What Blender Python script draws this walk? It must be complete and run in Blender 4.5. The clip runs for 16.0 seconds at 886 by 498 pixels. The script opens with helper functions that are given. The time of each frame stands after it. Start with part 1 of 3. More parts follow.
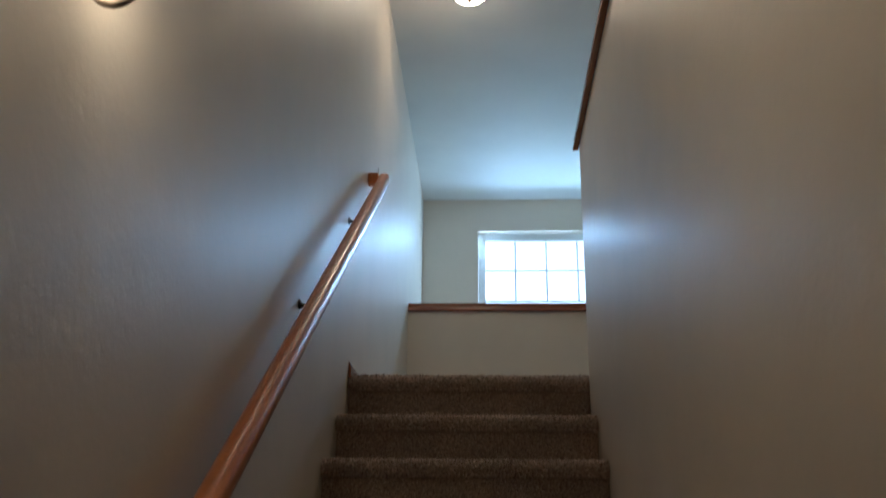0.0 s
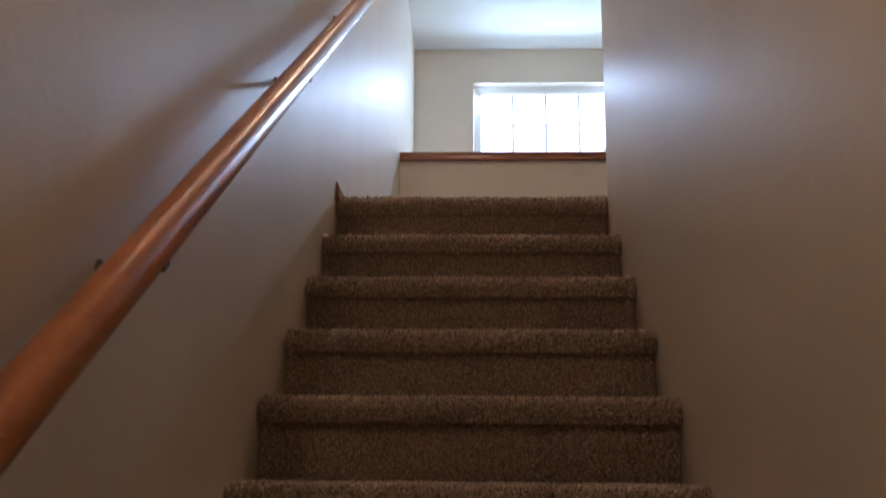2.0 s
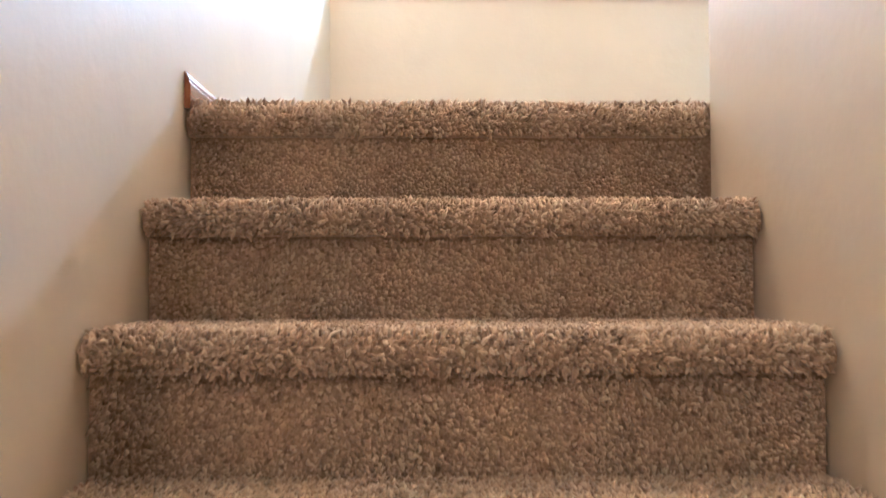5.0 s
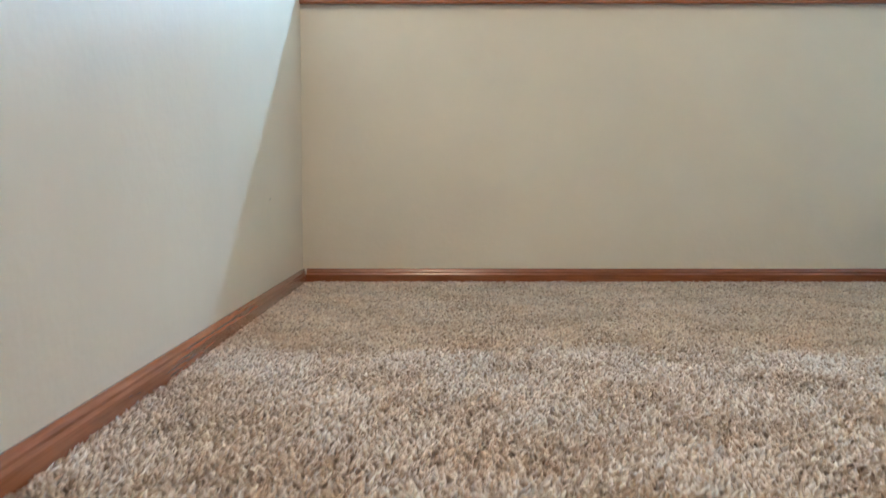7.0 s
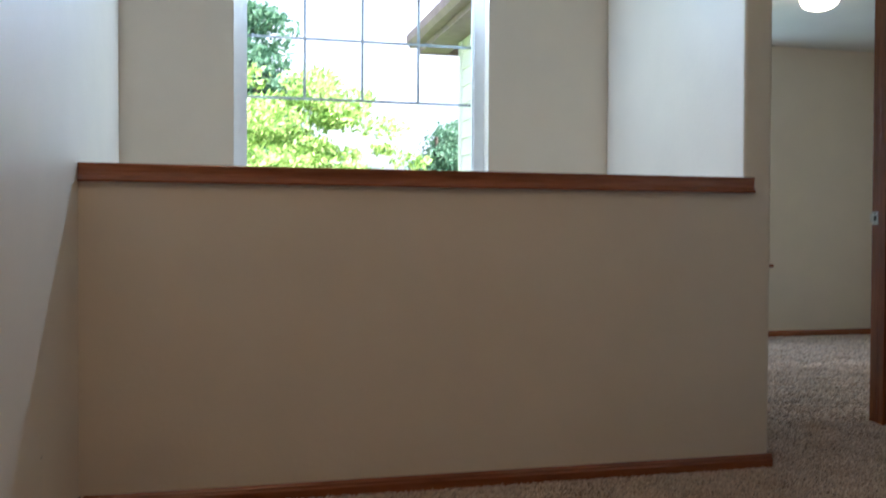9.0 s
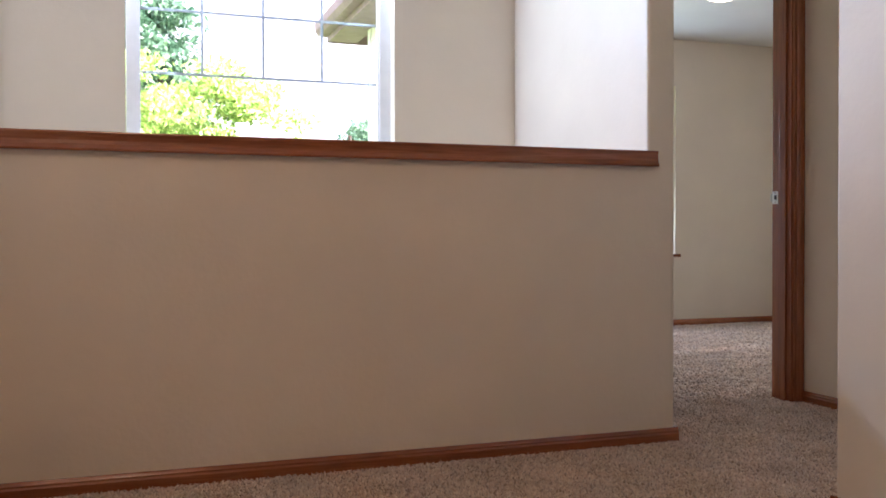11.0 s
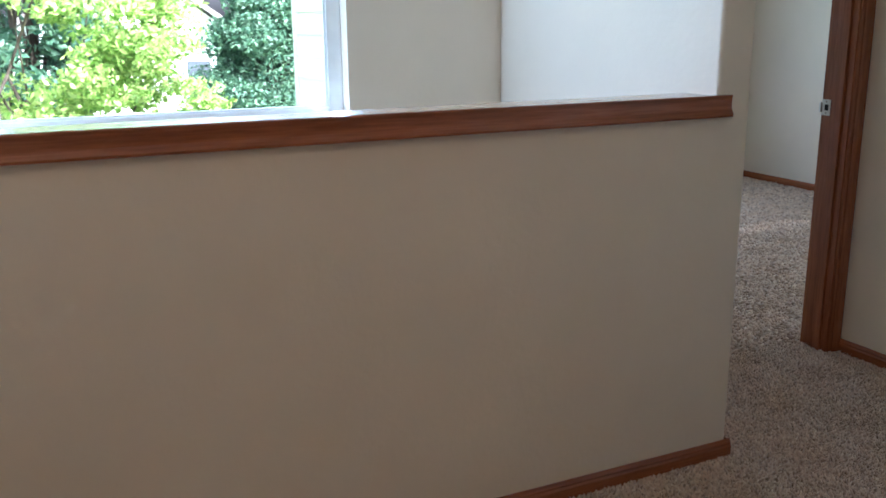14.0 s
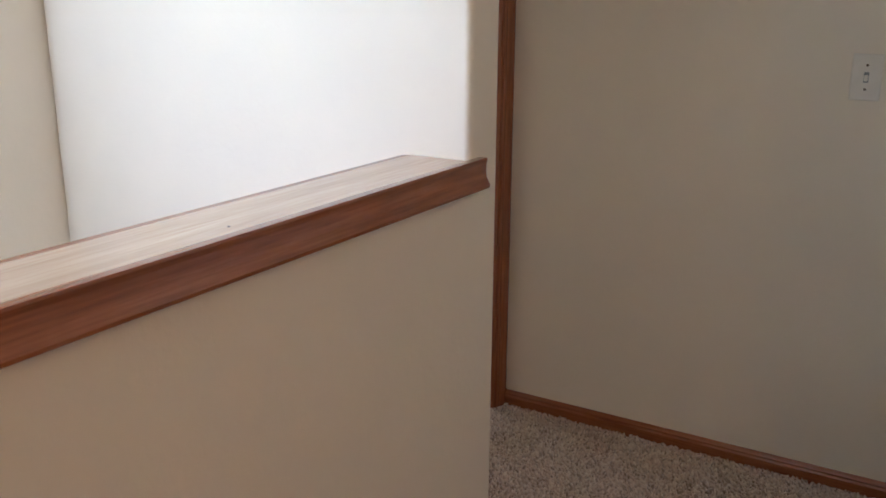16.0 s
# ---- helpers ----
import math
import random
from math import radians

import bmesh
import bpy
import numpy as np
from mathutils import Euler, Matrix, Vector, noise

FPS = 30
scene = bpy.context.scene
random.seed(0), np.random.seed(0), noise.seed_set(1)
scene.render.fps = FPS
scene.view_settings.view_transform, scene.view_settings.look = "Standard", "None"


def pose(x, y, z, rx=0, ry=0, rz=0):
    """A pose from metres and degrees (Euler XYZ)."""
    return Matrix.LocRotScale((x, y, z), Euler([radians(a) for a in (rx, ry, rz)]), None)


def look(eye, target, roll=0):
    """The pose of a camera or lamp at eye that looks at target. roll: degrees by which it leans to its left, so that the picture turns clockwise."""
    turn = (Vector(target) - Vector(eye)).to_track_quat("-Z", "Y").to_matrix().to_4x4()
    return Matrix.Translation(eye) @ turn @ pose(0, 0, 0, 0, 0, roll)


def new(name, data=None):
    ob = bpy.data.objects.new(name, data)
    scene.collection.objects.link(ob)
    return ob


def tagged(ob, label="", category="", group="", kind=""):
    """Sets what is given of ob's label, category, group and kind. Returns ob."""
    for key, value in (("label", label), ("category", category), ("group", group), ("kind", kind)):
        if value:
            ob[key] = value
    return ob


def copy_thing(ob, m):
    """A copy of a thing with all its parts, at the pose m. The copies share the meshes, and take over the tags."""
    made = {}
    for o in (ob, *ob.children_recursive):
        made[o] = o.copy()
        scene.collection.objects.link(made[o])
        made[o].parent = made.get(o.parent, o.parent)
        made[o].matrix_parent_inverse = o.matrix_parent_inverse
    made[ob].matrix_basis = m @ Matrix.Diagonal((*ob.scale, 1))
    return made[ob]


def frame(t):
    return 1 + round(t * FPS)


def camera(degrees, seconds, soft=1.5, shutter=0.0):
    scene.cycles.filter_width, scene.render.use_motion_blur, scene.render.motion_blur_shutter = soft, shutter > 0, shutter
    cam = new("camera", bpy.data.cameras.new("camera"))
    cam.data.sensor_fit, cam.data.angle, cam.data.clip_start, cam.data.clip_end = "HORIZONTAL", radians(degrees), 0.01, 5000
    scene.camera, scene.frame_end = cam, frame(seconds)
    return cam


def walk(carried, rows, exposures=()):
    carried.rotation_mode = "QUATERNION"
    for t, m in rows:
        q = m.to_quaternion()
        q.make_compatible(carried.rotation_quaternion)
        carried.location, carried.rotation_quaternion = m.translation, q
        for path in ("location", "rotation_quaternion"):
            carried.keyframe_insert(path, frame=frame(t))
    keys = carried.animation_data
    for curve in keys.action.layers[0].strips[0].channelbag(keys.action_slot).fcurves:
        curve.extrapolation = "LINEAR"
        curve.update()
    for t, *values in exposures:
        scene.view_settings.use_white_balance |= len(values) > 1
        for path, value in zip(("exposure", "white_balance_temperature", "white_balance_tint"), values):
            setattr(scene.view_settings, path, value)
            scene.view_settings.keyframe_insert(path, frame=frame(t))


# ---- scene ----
cam = camera(52.4, 16.0, soft=1.6, shutter=0.25)
PATH = [
    (0, (0.552, -6.004, -0.751), (0.453, -4.129, -0.061), 0.8),
    (0.5, (0.558, -6.025, -0.704), (0.469, -4.232, 0.179), 1.2),
    (0.75, (0.552, -6.002, -0.707), (0.469, -4.216, 0.198), 1.2),
    (1, (0.545, -5.975, -0.713), (0.468, -4.178, 0.164), 1.2),
    (1.5, (0.502, -5.789, -0.792), (0.446, -3.902, -0.132), 0.5),
    (2, (0.488, -5.526, -0.895), (0.416, -3.581, -0.435), 0.5),
    (2.5, (0.454, -5.215, -0.915), (0.394, -3.231, -0.671), 0.1),
    (3, (0.409, -4.951, -0.792), (0.37, -2.964, -0.575), 0.3),
    (3.2, (0.429, -4.87, -0.741), (0.4, -2.882, -0.53), 0.2),
    (5.3, (0.424, -3.998, -0.229), (0.481, -2.0, -0.186), 0.1),
    (5.5, (0.424, -3.912, -0.164), (0.485, -1.913, -0.141), 0.3),
    (6, (0.496, -3.71, 0.018), (0.499, -1.712, -0.052), 0.4),
    (6.5, (0.459, -3.542, 0.187), (0.464, -1.546, 0.068), 0.5),
    (7, (0.518, -3.247, 0.371), (0.511, -1.253, 0.221), -0.0),
    (7.5, (0.538, -3.103, 0.541), (0.569, -1.111, 0.363), -0.5),
    (8, (0.363, -2.968, 0.595), (0.566, -0.981, 0.5), -0.2),
    (8.5, (0.364, -2.882, 0.759), (0.737, -0.921, 0.648), 0.1),
    (9, (0.392, -2.859, 0.848), (0.884, -0.921, 0.812), 0.3),
    (9.2, (0.407, -2.853, 0.879), (0.935, -0.925, 0.944), 0.6),
    (11.5, (0.513, -2.721, 0.726), (1.191, -0.843, 0.606), 0.1),
    (12, (0.59, -2.609, 0.81), (1.164, -0.711, 0.543), 0.1),
    (12.5, (0.541, -2.483, 0.852), (1.126, -0.605, 0.49), 0.9),
    (13, (0.56, -2.281, 0.936), (1.232, -0.462, 0.448), 1.5),
    (13.5, (0.579, -2.074, 1.101), (1.322, -0.281, 0.616), 1.7),
    (14, (0.576, -1.826, 1.243), (1.401, -0.072, 0.751), -0.5),
    (14.5, (0.667, -1.572, 1.281), (1.7, 0.066, 0.781), -0.0),
    (15, (0.692, -1.278, 1.289), (2.057, 0.097, 0.793), 0.7),
    (15.5, (0.709, -1.031, 1.312), (2.296, 0.073, 0.801), 0.3),
    (16, (0.811, -0.79, 1.339), (2.463, 0.197, 0.794), 0.3),
]
EXPO = [(0.0, 2.3, 4850, 5), (0.5, 1.95, 5250, 9), (1.0, 1.9, 5400, 11), (1.5, 1.95, 5450, 13), (2.0, 2.8, 5700, 21), (2.5, 4.8, 5700, 23), (3.2, 5.15, 5550, 22),
        (5.5, 5.1, 5250, 11), (6.0, 4.95, 5150, 8), (6.5, 4.4, 4850, 3), (7.0, 4.2, 4850, 1), (7.5, 3.75, 5100, 4), (8.0, 3.25, 5450, 10), (8.5, 2.4, 5550, 14),
        (9.2, 2.5, 5750, 18), (11.5, 3.15, 6200, 34), (12.0, 3.2, 6250, 36), (12.5, 3.45, 6300, 38), (13.0, 3.85, 5900, 27), (13.5, 3.9, 5750, 22), (14.0, 2.85, 5350, 17), (14.5, 2.65, 5400, 17),
        (15.0, 2.75, 5850, 20), (15.5, 3.15, 5950, 22), (16.0, 3.2, 6100, 25)]
walk(cam, [(t, look(eye, target, roll)) for t, eye, target, roll in PATH], EXPO)

# ---- world, sun ----
world = bpy.data.worlds.new("sky")
scene.world = world
world.use_nodes = True
wn = world.node_tree.nodes
sky = wn.new("ShaderNodeTexSky")
sky.sky_type = "NISHITA"
sky.sun_disc = False
sky.sun_elevation = radians(48)
sky.sun_rotation = radians(150)
sky.air_density, sky.dust_density = 0.8, 6.0
wn["Background"].inputs["Strength"].default_value = 0.15
haze = wn.new("ShaderNodeHueSaturation")
haze.inputs["Saturation"].default_value = 0.32
world.node_tree.links.new(sky.outputs[0], haze.inputs["Color"])
world.node_tree.links.new(haze.outputs[0], wn["Background"].inputs["Color"])
sun = new("sun", bpy.data.lights.new("sun", "SUN"))
sun.data.energy, sun.data.angle, sun.data.color = 4.6, radians(3), (1.0, 0.95, 0.87)
sun.matrix_world = look((3, -6, 9), (0, 0, 0))
LAMP_HALL, LAMP_SCONCE, LAMP_BED = 6.6, 2.9, 2.3


def sky_lamp(name, at, target, sx, sy, watts):
    """An area lamp in a window's opening that stands in for the sky."""
    d = bpy.data.lights.new(name, "AREA")
    d.shape, d.size, d.size_y, d.energy, d.color = "RECTANGLE", sx, sy, watts, (0.60, 0.81, 0.98)
    ob = new(name, d)
    ob.matrix_world = look(at, target)
    return ob


sky_lamp("window_light", (1.052, 1.2, 2.02), (1.052, -0.5, 0.9), 1.1, 0.05, 2.8)
for edge, toward in ((0.5, 2.2), (1.604, -0.1)):
    side = sky_lamp("window_light", (edge, 1.2, 1.47), (toward, 0.0, 1.47), 0.05, 1.05, 0.68)
sky_lamp("window_light", (1.052, 1.2, 0.925), (1.052, 0.2, 2.0), 1.1, 0.05, 0.4)
sky_lamp("bedroom_window_light", (4.05, 3.66, 1.3), (4.05, 0.0, 1.1), 1.4, 1.3, 2.7)


# ---- materials ----
def mat(name, base=(0.8, 0.8, 0.8), rough=0.5, metal=0.0):
    m = bpy.data.materials.new(name)
    m.use_nodes = True
    b = m.node_tree.nodes["Principled BSDF"]
    b.inputs["Base Color"].default_value = (*base, 1)
    b.inputs["Roughness"].default_value = rough
    b.inputs["Metallic"].default_value = metal
    return m, m.node_tree.nodes, m.node_tree.links, b


def ramp(nodes, stops):
    r = nodes.new("ShaderNodeValToRGB")
    e = r.color_ramp.elements
    while len(e) < len(stops):
        e.new(0.5)
    for el, (p, c) in zip(e, stops):
        el.position, el.color = p, (*c, 1)
    return r


def tex(nodes, links, scale, detail=4.0, stretch=None, kind="Object", rough=0.55):
    tc = nodes.new("ShaderNodeTexCoord")
    n = nodes.new("ShaderNodeTexNoise")
    n.inputs["Scale"].default_value, n.inputs["Detail"].default_value = scale, detail
    n.inputs["Roughness"].default_value = rough
    if stretch:
        mp = nodes.new("ShaderNodeMapping")
        mp.inputs["Scale"].default_value = stretch
        links.new(tc.outputs[kind], mp.inputs["Vector"])
        links.new(mp.outputs[0], n.inputs["Vector"])
    else:
        links.new(tc.outputs[kind], n.inputs["Vector"])
    return n


def bump(nodes, links, height, bsdf, strength, distance, prev=None):
    b = nodes.new("ShaderNodeBump")
    b.inputs["Strength"].default_value, b.inputs["Distance"].default_value = strength, distance
    links.new(height, b.inputs["Height"])
    if prev:
        links.new(prev.outputs[0], b.inputs["Normal"])
    links.new(b.outputs[0], bsdf.inputs["Normal"])
    return b


def paint(name, c, rough):
    """Painted drywall: orange-peel relief, faint blotches, uneven sheen."""
    m, n, l, b = mat(name, c, rough)
    b.inputs["Specular IOR Level"].default_value = 0.62
    blot = tex(n, l, 2.2, 5)
    r = ramp(n, [(0.3, tuple(v * 0.95 for v in c)), (0.7, tuple(min(1, v * 1.03) for v in c))])
    l.new(blot.outputs[0], r.inputs[0])
    l.new(r.outputs[0], b.inputs["Base Color"])
    sheen = tex(n, l, 9, 3)
    mr = n.new("ShaderNodeMapRange")
    mr.inputs["To Min"].default_value, mr.inputs["To Max"].default_value = rough - 0.05, rough + 0.08
    l.new(sheen.outputs[0], mr.inputs["Value"])
    l.new(mr.outputs[0], b.inputs["Roughness"])
    peel = tex(n, l, 60, 3)
    wave = tex(n, l, 14, 2)
    p = bump(n, l, wave.outputs[0], b, 0.2, 0.006)
    bump(n, l, peel.outputs[0], b, 0.27, 0.0024, p)
    return m


def wood(name, dark, mid, light, axis, rough=0.27):
    """Stained fir with the grain along one axis."""
    m, n, l, b = mat(name, mid, rough)
    s = [1.0, 1.0, 1.0]
    s[axis] = 0.045
    fine = tex(n, l, 190, 5, tuple(s))
    broad = tex(n, l, 28, 3, tuple(s))
    mix = n.new("ShaderNodeMath")
    mix.operation = "MULTIPLY_ADD"
    mix.inputs[1].default_value = 0.5
    half = n.new("ShaderNodeMath")
    half.operation = "MULTIPLY"
    half.inputs[1].default_value = 0.5
    l.new(broad.outputs[0], half.inputs[0])
    l.new(fine.outputs[0], mix.inputs[0])
    l.new(half.outputs[0], mix.inputs[2])
    r = ramp(n, [(0.36, dark), (0.5, mid), (0.64, light)])
    l.new(mix.outputs[0], r.inputs[0])
    l.new(r.outputs[0], b.inputs["Base Color"])
    bump(n, l, fine.outputs[0], b, 0.12, 0.001)
    b.inputs["Coat Weight"].default_value = 0.45
    b.inputs["Coat Roughness"].default_value = 0.2
    return m


def carpet(name, stops, island):
    m, n, l, b = mat(name, (0.3, 0.24, 0.18), 0.95)
    b.inputs["Sheen Weight"].default_value = 0.3
    b.inputs["Sheen Roughness"].default_value = 0.6
    r = ramp(n, stops)
    if island:
        g = n.new("ShaderNodeNewGeometry")
        l.new(g.outputs["Random Per Island"], r.inputs[0])
    else:
        l.new(tex(n, l, 160, 2).outputs[0], r.inputs[0])
    big = tex(n, l, 5.0, 4)
    br = ramp(n, [(0.35, (0.88, 0.88, 0.88)), (0.65, (1.05, 1.04, 1.03))])
    l.new(big.outputs[0], br.inputs[0])
    mx = n.new("ShaderNodeMix")
    mx.data_type, mx.blend_type = "RGBA", "MULTIPLY"
    mx.inputs["Factor"].default_value = 1
    l.new(r.outputs[0], mx.inputs["A"])
    l.new(br.outputs[0], mx.inputs["B"])
    l.new(mx.outputs["Result"], b.inputs["Base Color"])
    return m


def glow(name, c, strength):
    m, n, l, b = mat(name, (0.9, 0.88, 0.82), 0.35)
    b.inputs["Emission Color"].default_value = (*c, 1)
    b.inputs["Emission Strength"].default_value = strength
    return m


def mottled(name, a, c, scale, rough=0.7, metal=0.0, relief=0.3, dist=0.004, stretch=None):
    m, n, l, b = mat(name, a, rough, metal)
    t = tex(n, l, scale, 5, stretch)
    r = ramp(n, [(0.35, a), (0.65, c)])
    l.new(t.outputs[0], r.inputs[0])
    l.new(r.outputs[0], b.inputs["Base Color"])
    bump(n, l, t.outputs[0], b, relief, dist)
    return m


def leafy(name, stops):
    m, n, l, b = mat(name, stops[0][1], 0.5)
    g = n.new("ShaderNodeNewGeometry")
    r = ramp(n, stops)
    l.new(g.outputs["Random Per Island"], r.inputs[0])
    l.new(r.outputs[0], b.inputs["Base Color"])
    tr = n.new("ShaderNodeBsdfTranslucent")
    l.new(r.outputs[0], tr.inputs["Color"])
    ms = n.new("ShaderNodeMixShader")
    ms.inputs[0].default_value = 0.45
    l.new(b.outputs[0], ms.inputs[1])
    l.new(tr.outputs[0], ms.inputs[2])
    l.new(ms.outputs[0], n["Material Output"].inputs["Surface"])
    return m


PAINT = paint("wall_paint", (0.80, 0.71, 0.59), 0.45)
CEIL = paint("ceiling_paint", (0.78, 0.77, 0.73), 0.6)
RED = ((0.20, 0.054, 0.018), (0.28, 0.081, 0.027), (0.36, 0.116, 0.041))
WOOD_X = wood("fir_trim_x", *RED, 0)
WOOD_Y = wood("fir_trim_y", *RED, 1)
WOOD_Z = wood("fir_trim_z", *RED, 2)
RAIL = wood("handrail_oak", (0.50, 0.15, 0.030), (0.57, 0.18, 0.040), (0.63, 0.22, 0.056), 1, 0.28)
# cap top: the window's reflection is put into these paler wood colours
BOARD_SHEEN = wood("cap_wood_window_sheen", (0.42, 0.27, 0.17), (0.50, 0.335, 0.22), (0.57, 0.40, 0.27), 0, 0.27)
PILE = carpet("carpet_pile", [(0.0, (0.30, 0.20, 0.14)), (0.2, (0.57, 0.415, 0.305)), (0.75, (0.75, 0.58, 0.44)), (1.0, (0.86, 0.73, 0.59))], True)
BACKING = carpet("carpet_backing", [(0.3, (0.33, 0.23, 0.165)), (0.55, (0.53, 0.39, 0.285)), (0.75, (0.67, 0.52, 0.40))], False)
BRONZE = mottled("aged_bronze", (0.10, 0.075, 0.05), (0.16, 0.12, 0.08), 30, 0.35, 1.0, 0.1, 0.001)
NICKEL = mottled("brushed_nickel", (0.46, 0.40, 0.32), (0.55, 0.48, 0.39), 60, 0.28, 1.0, 0.05, 0.0005)
BRASS = mottled("brass", (0.55, 0.36, 0.12), (0.62, 0.42, 0.16), 40, 0.3, 1.0, 0.05, 0.0005)
STEEL = mottled("steel_plate", (0.6, 0.6, 0.58), (0.68, 0.68, 0.66), 60, 0.3, 1.0, 0.05, 0.0005)
BLACK = mat("dark_hole", (0.01, 0.01, 0.01), 0.8)[0]
VINYL = mottled("white_vinyl", (0.80, 0.81, 0.81), (0.84, 0.85, 0.85), 20, 0.35, 0, 0.05, 0.001)
MUNTIN = mottled("grey_muntin", (0.20, 0.22, 0.22), (0.25, 0.27, 0.27), 30, 0.4, 0, 0.05, 0.001)
PLASTIC = mottled("ivory_plastic", (0.72, 0.67, 0.60), (0.76, 0.71, 0.64), 30, 0.35, 0, 0.05, 0.0005)
SHADE = glow("lit_frosted_glass", (1.0, 0.72, 0.42), LAMP_SCONCE)
DOME = glow("lit_dome_glass", (1.0, 0.68, 0.38), LAMP_HALL)
BEDDOME = glow("lit_bedroom_glass", (1.0, 0.82, 0.58), LAMP_BED)
# kept pale so that the unseen foyer floor reflects more light
BOUNCE_FLOOR = mottled("pale_bounce_floor", (0.62, 0.58, 0.52), (0.70, 0.66, 0.60), 6, 0.35, 0, 0.1, 0.001)
SIDING = mottled("pale_siding", (0.80, 0.79, 0.77), (0.84, 0.83, 0.81), 14, 0.7, 0, 0.2, 0.002, (1, 0.1, 1))
SOFFIT = mottled("brown_fascia", (0.25, 0.175, 0.195), (0.31, 0.22, 0.24), 12, 0.6, 0, 0.2, 0.002)
SHINGLE = mottled("grey_shingle", (0.12, 0.11, 0.10), (0.22, 0.20, 0.18), 20, 0.9, 0, 0.6, 0.01)
GRASS = mottled("lawn", (0.05, 0.10, 0.02), (0.10, 0.16, 0.045), 3, 0.9, 0, 0.8, 0.03)
BARK = mottled("bark", (0.06, 0.045, 0.032), (0.10, 0.08, 0.06), 18, 0.9, 0, 0.9, 0.02, (1, 1, 0.2))
MAPLE = leafy("maple_leaf", [(0.0, (0.13, 0.26, 0.05)), (0.5, (0.27, 0.42, 0.10)), (1.0, (0.48, 0.58, 0.20))])
DARKLEAF = leafy("dark_leaf", [(0.0, (0.04, 0.11, 0.065)), (0.6, (0.09, 0.19, 0.11)), (1.0, (0.17, 0.29, 0.17))])
SHRUBLEAF = leafy("shrub_leaf", [(0.0, (0.03, 0.07, 0.035)), (0.6, (0.08, 0.14, 0.08)), (1.0, (0.16, 0.22, 0.13))])
PALELEAF = leafy("lavender_leaf", [(0.0, (0.16, 0.18, 0.2)), (1.0, (0.36, 0.34, 0.42))])
GLASS, gn, gl, gb = mat("window_glass", (1, 1, 1), 0.0)
gb.inputs["Transmission Weight"].default_value = 1.0
gb.inputs["IOR"].default_value = 1.02


# ---- builders ----
def mesh(name, bm, material, smooth=False):
    me = bpy.data.meshes.new(name)
    bmesh.ops.recalc_face_normals(bm, faces=bm.faces)
    bm.to_mesh(me)
    bm.free()
    me.materials.append(material)
    if smooth:
        me.polygons.foreach_set("use_smooth", [True] * len(me.polygons))
        me.set_sharp_from_angle(angle=radians(38))
    return me


def part(name, bm, material, parent=None, label="", smooth=False):
    ob = new(name, mesh(name, bm, material, smooth))
    if parent:
        ob.parent = parent
    return tagged(ob, label)


def thing(name, at, label, category, group="", kind=""):
    ob = new(name)
    ob.empty_display_size = 0.1
    ob.location = at
    return tagged(ob, label, category, group, kind)


def place(ob, parent):
    """Keeps a part modelled in world coordinates where it is under its thing."""
    ob.parent = parent
    ob.matrix_parent_inverse = Matrix.Translation(parent.location).inverted()
    return ob


def boxes(*bs, bevel=0.0, seg=2):
    """One bmesh of boxes given as (x0, x1, y0, y1, z0, z1)."""
    bm = bmesh.new()
    for x0, x1, y0, y1, z0, z1 in bs:
        r = bmesh.ops.create_cube(bm, size=1)
        bmesh.ops.scale(bm, verts=r["verts"], vec=(x1 - x0, y1 - y0, z1 - z0))
        bmesh.ops.translate(bm, verts=r["verts"], vec=((x0 + x1) / 2, (y0 + y1) / 2, (z0 + z1) / 2))
    if bevel:
        bmesh.ops.bevel(bm, geom=bm.edges[:], offset=bevel, segments=seg, affect="EDGES", profile=0.5)
    return bm


def lathe(profile, steps=40):
    """Turns (radius, z) points about z."""
    bm = bmesh.new()
    rings = []
    for r, z in profile:
        if r < 1e-5:
            rings.append([bm.verts.new((0, 0, z))])
        else:
            rings.append([bm.verts.new((r * math.cos(2 * math.pi * k / steps), r * math.sin(2 * math.pi * k / steps), z)) for k in range(steps)])
    for a, b in zip(rings, rings[1:]):
        for k in range(steps):
            k2 = (k + 1) % steps
            vs = [a[k % len(a)], a[k2 % len(a)], b[k2 % len(b)], b[k % len(b)]]
            vs = list(dict.fromkeys(vs))
            if len(vs) > 2:
                bm.faces.new(vs)
    return bm


def tube(points, radius, steps=12):
    """A round rod along points; radius may be a list."""
    bm = bmesh.new()
    pts = [Vector(p) for p in points]
    rad = radius if isinstance(radius, list) else [radius] * len(pts)
    rings = []
    side = Vector((0.13, 0.97, 0.2))
    for i, p in enumerate(pts):
        d = (pts[min(i + 1, len(pts) - 1)] - pts[max(i - 1, 0)]).normalized()
        u = (side - d * side.dot(d)).normalized()
        v = d.cross(u)
        rings.append([bm.verts.new(p + (u * math.cos(a) + v * math.sin(a)) * rad[i]) for a in [2 * math.pi * k / steps for k in range(steps)]])
    for a, b in zip(rings, rings[1:]):
        for k in range(steps):
            bm.faces.new((a[k], a[(k + 1) % steps], b[(k + 1) % steps], b[k]))
    bm.faces.new(rings[0])
    bm.faces.new(rings[-1])
    return bm


def moulding(profile, p0, p1, out):
    """Sweeps (outward, up) points along p0 to p1; out is the wall's normal."""
    bm = bmesh.new()
    p0, p1, out = Vector(p0), Vector(p1), Vector(out)
    ends = [[bm.verts.new(p + out * d + Vector((0, 0, z))) for d, z in profile] for p in (p0, p1)]
    k = len(profile)
    for i in range(k):
        bm.faces.new((ends[0][i], ends[0][(i + 1) % k], ends[1][(i + 1) % k], ends[1][i]))
    bm.faces.new(ends[0])
    bm.faces.new(ends[1])
    return bm


def structure(name, bm, material, label, category, smooth=False):
    return tagged(part(name, bm, material, None, "", smooth), label, category, "", "structure")


